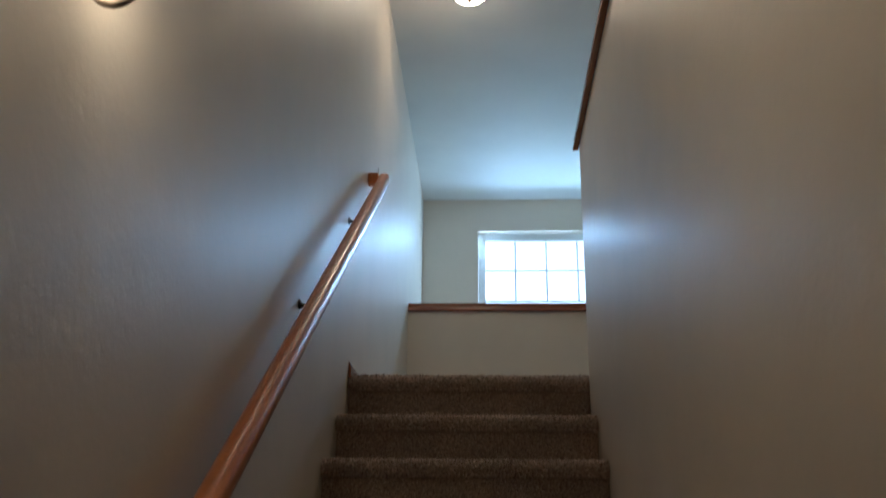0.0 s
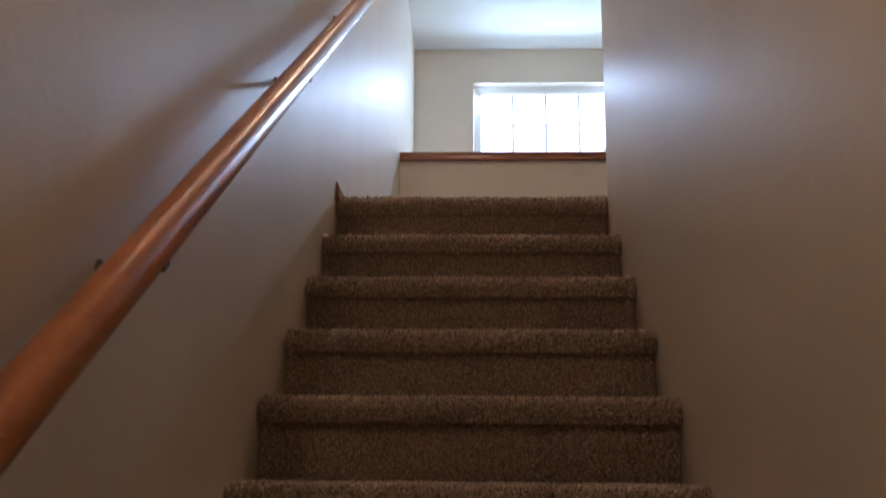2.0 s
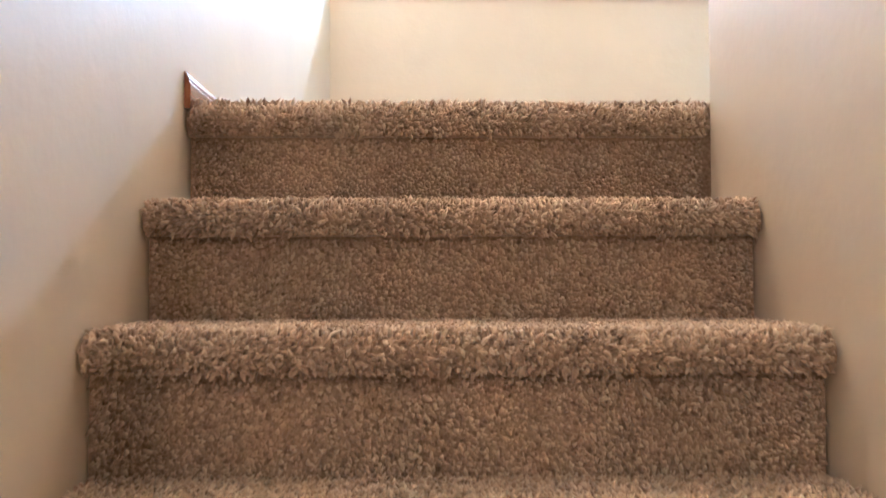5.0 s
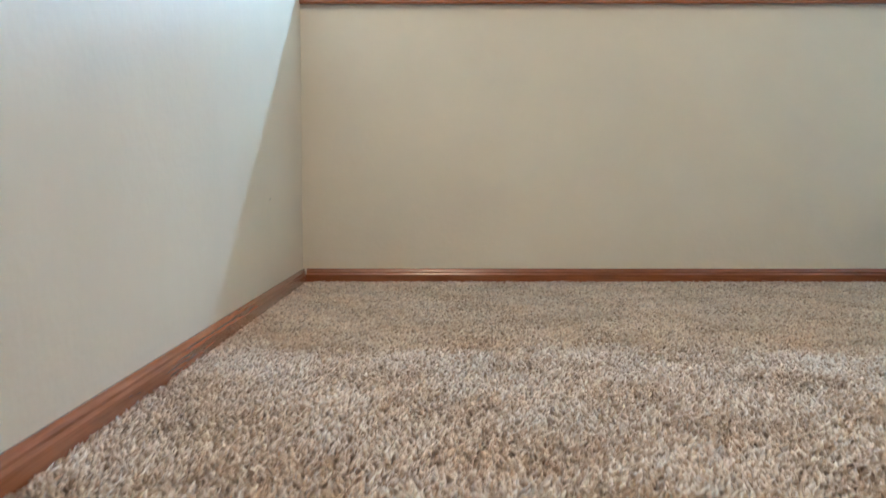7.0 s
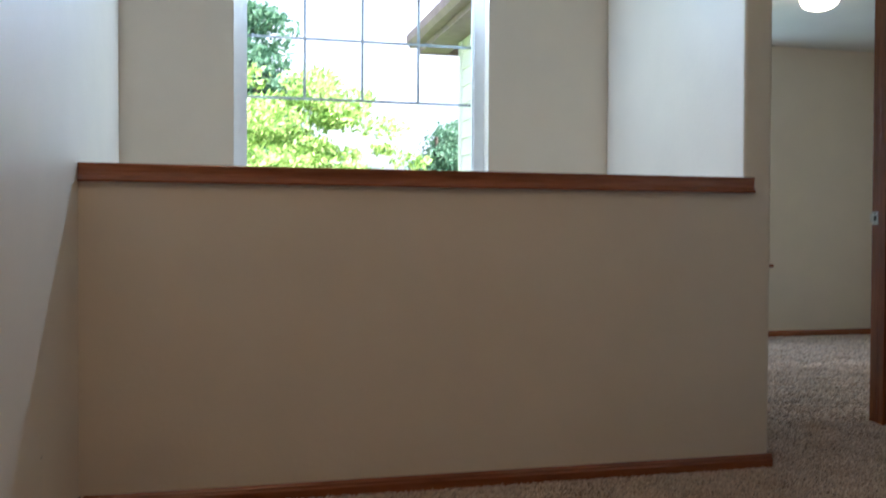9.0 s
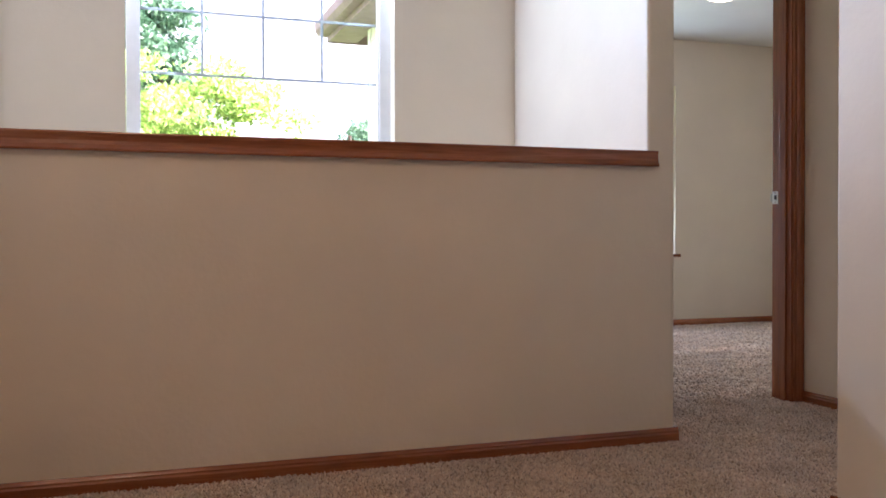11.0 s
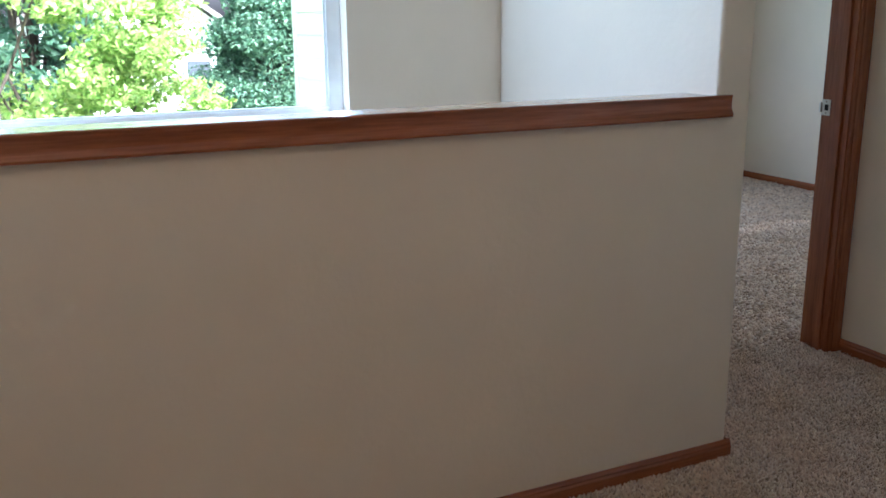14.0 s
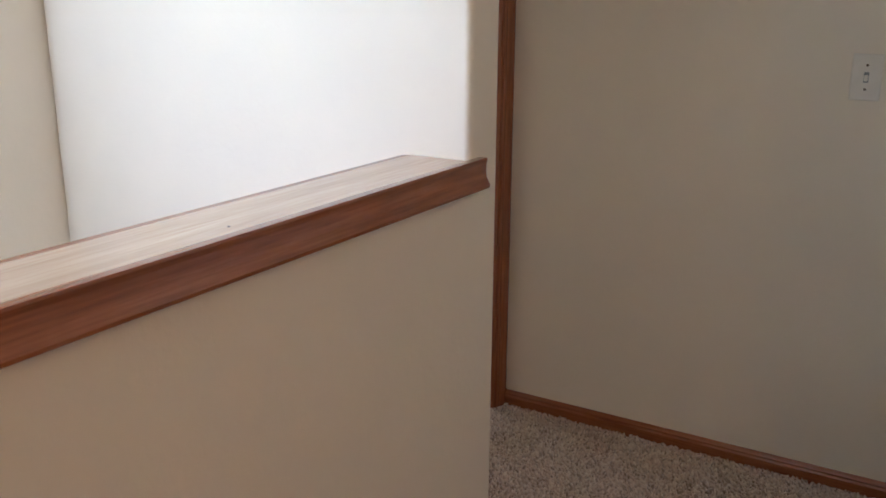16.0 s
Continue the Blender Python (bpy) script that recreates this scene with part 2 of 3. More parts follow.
# ---- sizes of the place ----
W = 0.945              # stair width
RISE, RUN = 0.187, 0.245
STEPS = 13
NOSE = -2.53           # edge of the landing
LOW = -RISE * STEPS    # lower floor
CEIL_Z = 2.34
YWIN = 1.175           # inner face of the window wall
XCOL0, XCOL1 = 2.227, 2.339
XE = 3.328             # wall with the switch
SOUTH = -8.0

# ---- walls, floors, ceilings ----
structure("wall_west", boxes((-0.12, 0, SOUTH, YWIN + 0.12, LOW - 0.2, CEIL_Z)), PAINT, "tall cream painted drywall beside the carpeted stairs", "wall")
structure("wall_window", boxes((0, 0.472, YWIN, YWIN + 0.12, LOW - 0.2, CEIL_Z), (1.632, XCOL1, YWIN, YWIN + 0.12, LOW - 0.2, CEIL_Z),
          (0.472, 1.632, YWIN, YWIN + 0.12, LOW - 0.2, 0.897), (0.472, 1.632, YWIN, YWIN + 0.12, 2.05, CEIL_Z)), PAINT, "cream wall with a window above the open foyer", "wall")


def rounded(bs, r):
    """A wall box whose upright edges are rounded like bullnose corner bead."""
    bm = boxes(bs)
    ed = [e for e in bm.edges if abs(e.verts[0].co.z - e.verts[1].co.z) > 0.1]
    bmesh.ops.bevel(bm, geom=ed, offset=r, segments=5, affect="EDGES", profile=0.5)
    return bm


structure("wall_column", rounded((XCOL0, XCOL1, 0.0, YWIN, LOW - 0.2, CEIL_Z), 0.014), PAINT, "full-height cream wall end with rounded corner", "wall", True)
structure("wall_half", boxes((0, XCOL1 - 0.02, -0.0006, 0.112, LOW - 0.2, 1.028)), PAINT, "cream half wall between landing and foyer", "wall")
structure("wall_stair", rounded((W, W + 0.115, SOUTH, NOSE + 0.02, LOW - 0.2, 1.0), 0.01), PAINT, "cream half wall along the stairs", "wall", True)
structure("wall_door", boxes((XCOL1, 2.43, 0.477, 0.595, 0, CEIL_Z), (3.280, XE + 0.12, 0.477, 0.595, 0, CEIL_Z), (2.43, 3.280, 0.477, 0.595, 2.068, CEIL_Z)), PAINT, "cream wall round the bedroom doorway", "wall")
structure("wall_east", boxes((XE, XE + 0.12, -0.89, 0.477, 0, CEIL_Z)), PAINT, "cream painted wall with a light switch", "wall")
structure("wall_hall", rounded((2.238, 2.36, SOUTH, -0.89, 0, CEIL_Z), 0.012), PAINT, "cream painted hall wall with a rounded corner", "wall", True)
structure("wall_return", boxes((2.36, XE + 0.12, -1.01, -0.894, 0, CEIL_Z)), PAINT, "cream wall closing the passage", "wall")
structure("wall_south", boxes((-0.12, 2.36, SOUTH - 0.12, SOUTH, LOW - 0.2, CEIL_Z)), PAINT, "plain cream end wall", "wall")
structure("wall_lower", boxes((XCOL1, XCOL1 + 0.1, SOUTH, YWIN + 0.12, LOW - 0.2, -0.25)), PAINT, "plain cream lower wall", "wall")
structure("ceiling", boxes((-0.12, XE + 0.12, SOUTH - 0.12, 0.595, CEIL_Z, CEIL_Z + 0.12), (-0.12, XCOL1, 0.595, YWIN + 0.12, CEIL_Z, CEIL_Z + 0.12)), CEIL, "smooth off-white painted ceiling", "ceiling")
# out-of-view slab, added to bounce daylight up onto the window wall
structure("floor_foyer_bounce", boxes((0, XCOL1, 0.0, YWIN, LOW - 0.19, LOW)), BOUNCE_FLOOR, "unseen pale foyer floor added to bounce light", "floor")
structure("floor_lower", boxes((-0.12, XCOL1, SOUTH, YWIN + 0.12, LOW - 0.2, LOW - 0.012)), BACKING, "brown carpeted lower floor", "floor")
# bedroom
BX, BY = 5.82, 3.65
structure("wall_bedroom_north", boxes((XCOL1, 3.3, BY, BY + 0.12, -2.64, 2.39), (4.80, BX + 0.12, BY, BY + 0.12, -2.64, 2.39), (3.3, 4.80, BY, BY + 0.12, -2.64, 0.6), (3.3, 4.80, BY, BY + 0.12, 2.0, 2.39)), PAINT, "cream bedroom wall with a window", "wall")
structure("wall_bedroom_east", boxes((BX, BX + 0.12, 0.477, BY, -0.2, 2.39)), PAINT, "cream bedroom side wall", "wall")
structure("wall_bedroom_south", boxes((XE + 0.12, BX, 0.477, 0.595, -0.2, 2.39)), PAINT, "cream bedroom wall beside the door", "wall")
structure("wall_bedroom_west", boxes((XCOL0 + 0.002, XCOL1, YWIN + 0.12, BY + 0.12, -2.64, 2.39), (XCOL1, XCOL1 + 0.02, 0.595, YWIN + 0.12, 0, 2.39)), PAINT, "cream bedroom outer wall", "wall")
structure("ceiling_bedroom", boxes((XCOL0, BX + 0.12, 0.597, BY + 0.12, 2.392, 2.5)), CEIL, "off-white bedroom ceiling", "ceiling")

# floor of the upper storey
floor = structure("floor", boxes((0.0, 2.36, NOSE + 0.06, 0.0, -0.25, -0.002), (W + 0.05, 2.238, SOUTH, NOSE + 0.06, -0.25, -0.002), (2.238, XE, -0.894, 0.0, -0.26, -0.002),
                  (XCOL1, XE, 0.0, 0.477, -0.25, -0.002), (XCOL1, BX, 0.477, BY, -0.25, -0.002)), BACKING, "brown flecked shag carpet on the landing", "carpet")


# ---- carpet pile ----
def pile(name, patches, spacing, parent, height=0.0135, seed=3):
    """Tufts on patches: (origin, edge u, edge v, normal, lean)."""
    rng = np.random.default_rng(seed)
    vs, count = [], 0
    for o, u, v, nrm, lean in patches:
        o, u, v, nrm, lean = (np.array(a, float) for a in (o, u, v, nrm, lean))
        lu, lv = np.linalg.norm(u), np.linalg.norm(v)
        nu, nv = max(1, int(lu / spacing)), max(1, int(lv / spacing))
        gu, gv = np.meshgrid(np.arange(nu), np.arange(nv))
        gu = (gu.ravel() + rng.uniform(0.1, 0.9, nu * nv)) / nu
        gv = (gv.ravel() + rng.uniform(0.1, 0.9, nu * nv)) / nv
        k = len(gu)
        base = o + gu[:, None] * u + gv[:, None] * v
        uh, vh = u / lu, v / lv
        ang = rng.uniform(0, 2 * np.pi, k)
        # neighbouring tufts lean alike
        flow = 1.3 * np.sin(base[:, 0] * 17 + base[:, 1] * 9) + 1.1 * np.sin(base[:, 1] * 23 - base[:, 0] * 7 + base[:, 2] * 19)
        bend = (np.cos(flow)[:, None] * uh + np.sin(flow)[:, None] * vh) * rng.uniform(0.1, 0.4, k)[:, None] + rng.normal(0, 0.45, (k, 1)) * uh + rng.normal(0, 0.45, (k, 1)) * vh
        h = height * rng.uniform(0.7, 1.25, k)[:, None]
        tip = base + (nrm + bend + lean) * h
        w = spacing * rng.uniform(0.52, 0.76, k)[:, None]
        a1 = np.cos(ang)[:, None] * uh + np.sin(ang)[:, None] * vh
        a2 = np.cos(ang + 2.09)[:, None] * uh + np.sin(ang + 2.09)[:, None] * vh
        a3 = -(a1 + a2)
        mid = base + (nrm + bend * 0.6) * h * 0.6
        block = np.stack([base + a1 * w * 0.7, base + a2 * w * 0.7, base + a3 * w * 0.7, mid + a1 * w, mid + a2 * w, mid + a3 * w, tip], axis=1)
        vs.append(block.reshape(-1, 3))
        count += k
    co = np.concatenate(vs)
    f = np.array([[0, 1, 4], [0, 4, 3], [1, 2, 5], [1, 5, 4], [2, 0, 3], [2, 3, 5], [3, 4, 6], [4, 5, 6], [5, 3, 6]])
    idx = (np.arange(count)[:, None, None] * 7 + f[None]).reshape(-1)
    me = bpy.data.meshes.new(name)
    nt = count * 9
    me.vertices.add(len(co))
    me.vertices.foreach_set("co", co.reshape(-1))
    me.loops.add(nt * 3)
    me.loops.foreach_set("vertex_index", idx)
    me.polygons.add(nt)
    me.polygons.foreach_set("loop_start", np.arange(0, nt * 3, 3))
    me.polygons.foreach_set("use_smooth", np.ones(nt, bool))
    me.update(calc_edges=True)
    me.materials.append(PILE)
    ob = new(name, me)
    ob.parent = parent
    return tagged(ob, "", "", "", "stuff")


UP = (0, 0, 1)


def flat(x0, x1, y0, y1, z=-0.002):
    return ((x0, y0, z), (x1 - x0, 0, 0), (0, y1 - y0, 0), UP, (0, 0, 0))


pile("carpet_pile", [flat(0.01, 2.24, NOSE + 0.03, -0.01), flat(2.24, XE - 0.01, -0.88, -0.01), flat(XCOL1 + 0.01, XE - 0.01, -0.01, 0.6)], 0.0068, floor)
pile("carpet_pile", [flat(2.4, BX - 0.02, 0.6, BY - 0.02)], 0.015, floor, 0.015, 5)

# ---- stairs ----
stairs = thing("staircase", (W / 2, NOSE, LOW), "straight flight of stairs in brown flecked shag carpet", "stairs")
near_patches, far_patches, riser_patches = [], [], []
for i in range(STEPS):
    y, z = NOSE - RUN * i, -RISE * i
    z += 0.0 if i else 0.006        # the landing's nosing meets the thicker carpet
    depth = RUN if i else 0.03
    R = 0.025                       # rounded nosing
    inset = 0.037                   # riser set back under the nosing
    prof = [(y + depth + inset, z - 0.012)]
    arc = [(y + 0.012 + R - R * math.sin(a), z - 0.012 - R + R * math.cos(a)) for a in [math.pi * k / 8 for k in range(9)]]
    prof += arc + [(y + inset + 0.012, z - 0.012 - 2 * R), (y + inset + 0.012, z - RISE - 0.012), (y + depth + inset, z - RISE - 0.012)]
    bm = bmesh.new()
    ends = [[bm.verts.new((x, a, b)) for a, b in prof] for x in (0.002, W - 0.002)]
    k = len(prof)
    for j in range(k):
        bm.faces.new((ends[0][j], ends[0][(j + 1) % k], ends[1][(j + 1) % k], ends[1][j]))
    bm.faces.new(ends[0])
    bm.faces.new(ends[1])
    place(part("step", bm, BACKING), stairs)
    patches = near_patches if i < 7 else far_patches
    if i:
        patches.append(flat(0.006, W - 0.006, y + R + 0.012, y + RUN + inset + 0.01, z - 0.0125))
    else:
        patches.append(flat(0.006, W - 0.006, y + R + 0.012, y + 0.05, z - 0.0125))
    cy, cz = y + 0.012 + R, z - 0.012 - R
    for j in range(5):
        a0, a1 = math.pi * j / 6, math.pi * (j + 1) / 6
        am = (a0 + a1) / 2
        p0 = (0.006, cy - R * math.sin(a0), cz + R * math.cos(a0))
        p1 = (0.006, cy - R * math.sin(a1), cz + R * math.cos(a1))
        patches.append((p0, (W - 0.012, 0, 0), (0, p1[1] - p0[1], p1[2] - p0[2]), (0, -math.sin(am), math.cos(am)), (0, 0, 0)))
    ry = y + inset + 0.012
    riser_patches.append(((0.006, ry, z - RISE - 0.005), (W - 0.012, 0, 0), (0, 0, RISE - 2 * R - 0.012), (0, -1.0, 0), (0, 0, -0.5)))
place(pile("carpet_pile", near_patches, 0.0062, None, 0.0105, 7), stairs)
place(pile("carpet_pile", riser_patches, 0.0062, None, 0.0065, 9), stairs)
place(pile("carpet_pile", far_patches, 0.009, None, 0.0125, 8), stairs)

# ---- baseboards ----
BASE = [(0.001, -0.01), (0.0125, -0.01), (0.0125, 0.034), (0.0095, 0.040), (0.0095, 0.045), (0.006, 0.051), (0.004, 0.056), (0.001, 0.056)]


def baseboard(name, p0, p1, out, material):
    return structure(name, moulding(BASE, p0, p1, out), material, "reddish-brown stained wood baseboard", "baseboard")


baseboard("baseboard_west", (0, NOSE + 0.004, 0), (0, -0.0005, 0), (1, 0, 0), WOOD_Y)
baseboard("baseboard_half", (0.013, 0.002, 0), (XCOL1 + 0.0125, 0.002, 0), (0, -1, 0), WOOD_X)
baseboard("baseboard_column", (XCOL1, 0.003, 0), (XCOL1, 0.46, 0), (1, 0, 0), WOOD_Y)
baseboard("baseboard_east", (XE, -0.88, 0), (XE, 0.461, 0), (-1, 0, 0), WOOD_Y)
baseboard("baseboard_hall", (2.238, -6.0, 0), (2.238, -0.878, 0), (-1, 0, 0), WOOD_Y)
baseboard("baseboard_return", (2.226, -0.891, 0), (XE - 0.013, -0.891, 0), (0, 1, 0), WOOD_X)
baseboard("baseboard_bedroom_north", (XCOL1 + 0.02, BY, 0), (BX - 0.013, BY, 0), (0, -1, 0), WOOD_X)
baseboard("baseboard_bedroom_east", (BX, 0.6, 0), (BX, BY, 0), (-1, 0, 0), WOOD_Y)

# ---- wooden caps on the half walls ----
CAPM = [(0.0, -0.056), (0.021, -0.056), (0.023, -0.050), (0.020, -0.044), (0.0155, -0.036), (0.014, -0.026), (0.0145, -0.012), (0.0165, -0.004), (0.0155, 0.0), (0.0, 0.0)]
cap = thing("half_wall_cap", (1.1, 0.0, 1.028), "reddish-brown stained wood cap with moulded edge on the half wall", "wall cap", "", "structure")
place(part("board", boxes((0.001, XCOL0 - 0.001, 0.002, 0.128, 1.029, 1.047), bevel=0.002), BOARD_SHEEN, None, "glossy wood top board with the window's sheen painted pale"), cap)
place(part("moulding", moulding(CAPM, (0.001, -0.004, 1.0505), (XCOL0 + 0.03, -0.004, 1.0505), (0, -1, 0)), WOOD_X), cap)
place(part("moulding", moulding(CAPM, (0.001, 0.129, 1.0455), (XCOL0 - 0.001, 0.129, 1.0455), (0, 1, 0)), WOOD_X), cap)
capdot = tagged(part("nail_head", lathe([(0, 0.0006), (0.0022, 0.0004), (0.0026, 0)], 10), BLACK), "dark nail head in the cap board", "nail")
capdot.location = (1.64, 0.03, 1.047)
cap2 = thing("stair_wall_cap", (W, -5, 1.0), "dark wood cap with moulded edge along the stair wall", "wall cap", "", "structure")
place(part("board", boxes((W - 0.004, W + 0.12, SOUTH, NOSE + 0.045, 1.035, 1.053), bevel=0.002), WOOD_Y), cap2)
place(part("moulding", moulding(CAPM, (W - 0.001, SOUTH, 1.057), (W - 0.001, NOSE + 0.06, 1.057), (-1, 0, 0)), WOOD_Y), cap2)
place(part("backing_strip", boxes((W + 0.001, W + 0.116, SOUTH, NOSE + 0.02, 1.0, 1.034)), WOOD_Y), cap2)

# ---- handrail ----
RZ0, RS = 0.985, 0.731
rail_y0, rail_y1 = -2.215, -5.62


def rail_z(y):
    return RZ0 + (y - rail_y0) * RS


rail = thing("handrail", (0, -3.9, rail_z(-3.9)), "glossy orange-brown wooden handrail on metal wall brackets", "handrail")
prof = [(-0.019, -0.022), (-0.012, -0.028), (0.012, -0.028), (0.019, -0.022), (0.0225, -0.008), (0.0225, 0.008), (0.018, 0.02), (0.009, 0.027), (-0.009, 0.027), (-0.018, 0.02), (-0.0225, 0.008), (-0.0225, -0.008)]
bm = bmesh.new()
ends = [[bm.verts.new((0.071 + a * 1.13, y, rail_z(y) - 0.004 + b * 1.22)) for a, b in prof] for y in (rail_y0 + 0.02, rail_y1)]
k = len(prof)
for j in range(k):
    bm.faces.new((ends[0][j], ends[0][(j + 1) % k], ends[1][(j + 1) % k], ends[1][j]))
bm.faces.new(ends[0])
bm.faces.new(ends[1])
place(part("rail", bm, RAIL, None, "", True), rail)
bm = boxes((0.001, 0.0485, rail_y0 - 0.026, rail_y0 + 0.018, RZ0 - 0.026, RZ0 + 0.028), bevel=0.006)
place(part("wall_return", bm, RAIL), rail)
for yb in (-2.70, -3.50, -4.40, -5.25):
    zb = rail_z(yb) - 0.015
    br = place(part("bracket", tube([(0.004, yb, zb - 0.03), (0.03, yb, zb - 0.038), (0.062, yb, zb - 0.042), (0.076, yb, zb - 0.024)], 0.0065, 10), BRONZE, None, "dark bronze metal bracket", True), rail)
    bm = lathe([(0, 0.007), (0.011, 0.006), (0.014, 0.003), (0.015, 0)], 20)
    bm.transform(pose(0.0005, yb, zb - 0.03, 0, 90, 0))
    place(part("wall_plate", bm, BRONZE, None, "", True), br)
    bm = boxes((-0.02, 0.016, -0.012, 0.012, -0.004, 0.004), bevel=0.0025)
    bm.transform(pose(0.074, yb, rail_z(yb) - 0.039, math.degrees(math.atan(RS)), 0, 0))
    place(part("saddle", bm, BRONZE), br)
hook = tagged(part("wall_hook", boxes((0.0005, 0.004, -1.885, -1.873, 1.14, 1.205), bevel=0.0015), PLASTIC), "small white plastic hook stuck on the wall", "hook")


for ny, nz, filler in ((-0.60, 0.318, MUNTIN), (-0.60, 0.452, PLASTIC), (-3.925, -0.603, PLASTIC)):
    bm = lathe([(0, 0.0008), (0.003, 0.0012), (0.0045, 0.0004), (0.005, 0)], 10)
    bm.transform(pose(0.0003, ny, nz, 0, 90, 0) @ Matrix.Diagonal((0.6, 1.4, 1, 1)))
    tagged(part("wall_patch", bm, filler), "small filled nail hole on the painted wall", "filler spot")

# ---- lamps ----
def sconce(at):
    s = thing("wall_sconce", at, "lit frosted bell-shade sconce with brushed nickel arm on the wall", "wall lamp", "sconces along the stairs")
    bm = lathe([(0, 0.030), (0.028, 0.028), (0.044, 0.024), (0.053, 0.018), (0.053, 0.010), (0.060, 0.009), (0.062, 0.0)], 40)
    bm.transform(pose(0, 0, 0, 0, 90, 0))
    bm.transform(Matrix.Diagonal((1, 1, 1.03, 1)))
    part("back_plate", bm, NICKEL, s, "", True)
    for dz in (-0.035, 0.035):
        bm = lathe([(0, 0.008), (0.004, 0.007), (0.005, 0)], 10)
        bm.transform(pose(0.026, 0, dz, 0, 90, 0))
        part("screw", bm, BRONZE, s)
    bm = lathe([(0, 0.026), (0.009, 0.022), (0.011, 0.014), (0.009, 0.006), (0.006, 0)], 16)
    bm.transform(pose(0.028, 0, 0.0, 0, 90, 0))
    part("knob", bm, NICKEL, s, "", True)
    pts = [(0.042, 0, 0.0), (0.036, 0, -0.04)]
    for j in range(0, 19):
        a = math.pi + math.pi * j / 18
        pts.append((0.066 + 0.035 * math.cos(a), 0, -0.088 + 0.041 * math.sin(a)))
    pts.append((0.101, 0, -0.06))
    part("arm", tube(pts, 0.0048, 12), NICKEL, s, "", True)
    cup = part("cup", lathe([(0, -0.052), (0.010, -0.05), (0.022, -0.044), (0.024, -0.034), (0.029, -0.030), (0.031, -0.010), (0.027, -0.006), (0, -0.006)], 32), BRONZE, s, "dark bronze cup", True)
    cup.location = (0.101, 0, -0.022)
    sh = part("shade", lathe([(0.026, -0.008), (0.030, 0.006), (0.036, 0.022), (0.046, 0.038), (0.060, 0.050), (0.071, 0.062), (0.075, 0.078), (0.071, 0.094), (0.066, 0.106), (0.070, 0.118),
                             (0.066, 0.118), (0.062, 0.106), (0.067, 0.09), (0.070, 0.078), (0.066, 0.064), (0.055, 0.053), (0.042, 0.04), (0.03, 0.02), (0.0, 0.0)], 40), SHADE, s, "glowing white glass bell shade", True)
    sh.location = (0.101, 0, -0.022)
    return s


sc = sconce((0.0, -5.035, 0.075))
copy_thing(sc, Matrix.Translation((0.0, -3.15, 1.83)))

hl = thing("ceiling_lamp", (0.46, -1.84, CEIL_Z), "lit flush dome ceiling lamp with bronze rim", "ceiling lamp")
part("rim", lathe([(0.02, 0), (0.134, 0), (0.136, -0.012), (0.131, -0.02), (0.130, -0.034), (0.126, -0.042), (0.115, -0.042), (0.115, -0.03)], 48), BRONZE, hl, "", True)
part("dome", lathe([(0.113, -0.036), (0.106, -0.05), (0.095, -0.068), (0.078, -0.086), (0.054, -0.098), (0.026, -0.104), (0, -0.106)], 48), DOME, hl, "glowing white glass dome", True)
part("finial", lathe([(0.016, -0.103), (0.017, -0.108), (0.010, -0.112), (0.006, -0.118), (0.007, -0.124), (0, -0.129)], 20), BRONZE, hl, "", True)
bl = thing("ceiling_lamp", (4.13, 2.14, 2.392), "lit shallow bowl ceiling lamp with brass rim in the bedroom", "ceiling lamp")
part("rim", lathe([(0.02, 0), (0.105, 0), (0.108, -0.022), (0.10, -0.03)], 40), BRASS, bl, "brass rim", True)
part("dome", lathe([(0.10, -0.024), (0.118, -0.034), (0.120, -0.05), (0.108, -0.078), (0.078, -0.10), (0.04, -0.112), (0, -0.115)], 40), BEDDOME, bl, "glowing white glass bowl", True)

# ---- light switch ----
sw = thing("light_switch", (XE, -0.524, 1.143), "ivory plastic toggle light switch plate on the wall", "light switch")
part("plate", boxes((-0.007, -0.0005, -0.036, 0.036, -0.058, 0.058), bevel=0.003), PLASTIC, sw)
# grey slab on the plate stands in for the shade in the slot
part("slot", boxes((-0.0076, -0.0065, -0.006, 0.006, -0.013, 0.013)), MUNTIN, sw, "slot drawn as a grey slab for its shade")
bm = boxes((-0.016, -0.006, -0.0045, 0.0045, -0.009, 0.006), bevel=0.0015)
part("toggle", bm, PLASTIC, sw)
for dz in (-0.03, 0.03):
    bm = lathe([(0, 0.0016), (0.003, 0.0012), (0.0036, 0)], 12)
    bm.transform(pose(-0.0068, 0, dz, 0, -90, 0))
    part("screw", bm, BRONZE, sw)

# ---- bedroom doorway ----
door = thing("door_frame", (2.85, 0.53, 0.0), "reddish-brown stained wood door frame with moulded casing", "door frame", "", "structure")
JX = 3.262
place(part("jamb", boxes((JX, 3.279, 0.474, 0.598, 0.0, 2.05), bevel=0.001), WOOD_Z), door)
place(part("jamb", boxes((2.431, 2.449, 0.474, 0.598, 0.0, 2.05), bevel=0.001), WOOD_Z), door)
place(part("head_jamb", boxes((2.431, 3.279, 0.474, 0.598, 2.05, 2.067), bevel=0.001), WOOD_X), door)
place(part("door_stop", boxes((JX - 0.011, JX - 0.0005, 0.50, 0.54, 0.0, 2.049), bevel=0.002), WOOD_Z), door)
place(part("door_stop", boxes((2.45, JX - 0.012, 0.50, 0.54, 2.038, 2.0495), bevel=0.002), WOOD_X), door)


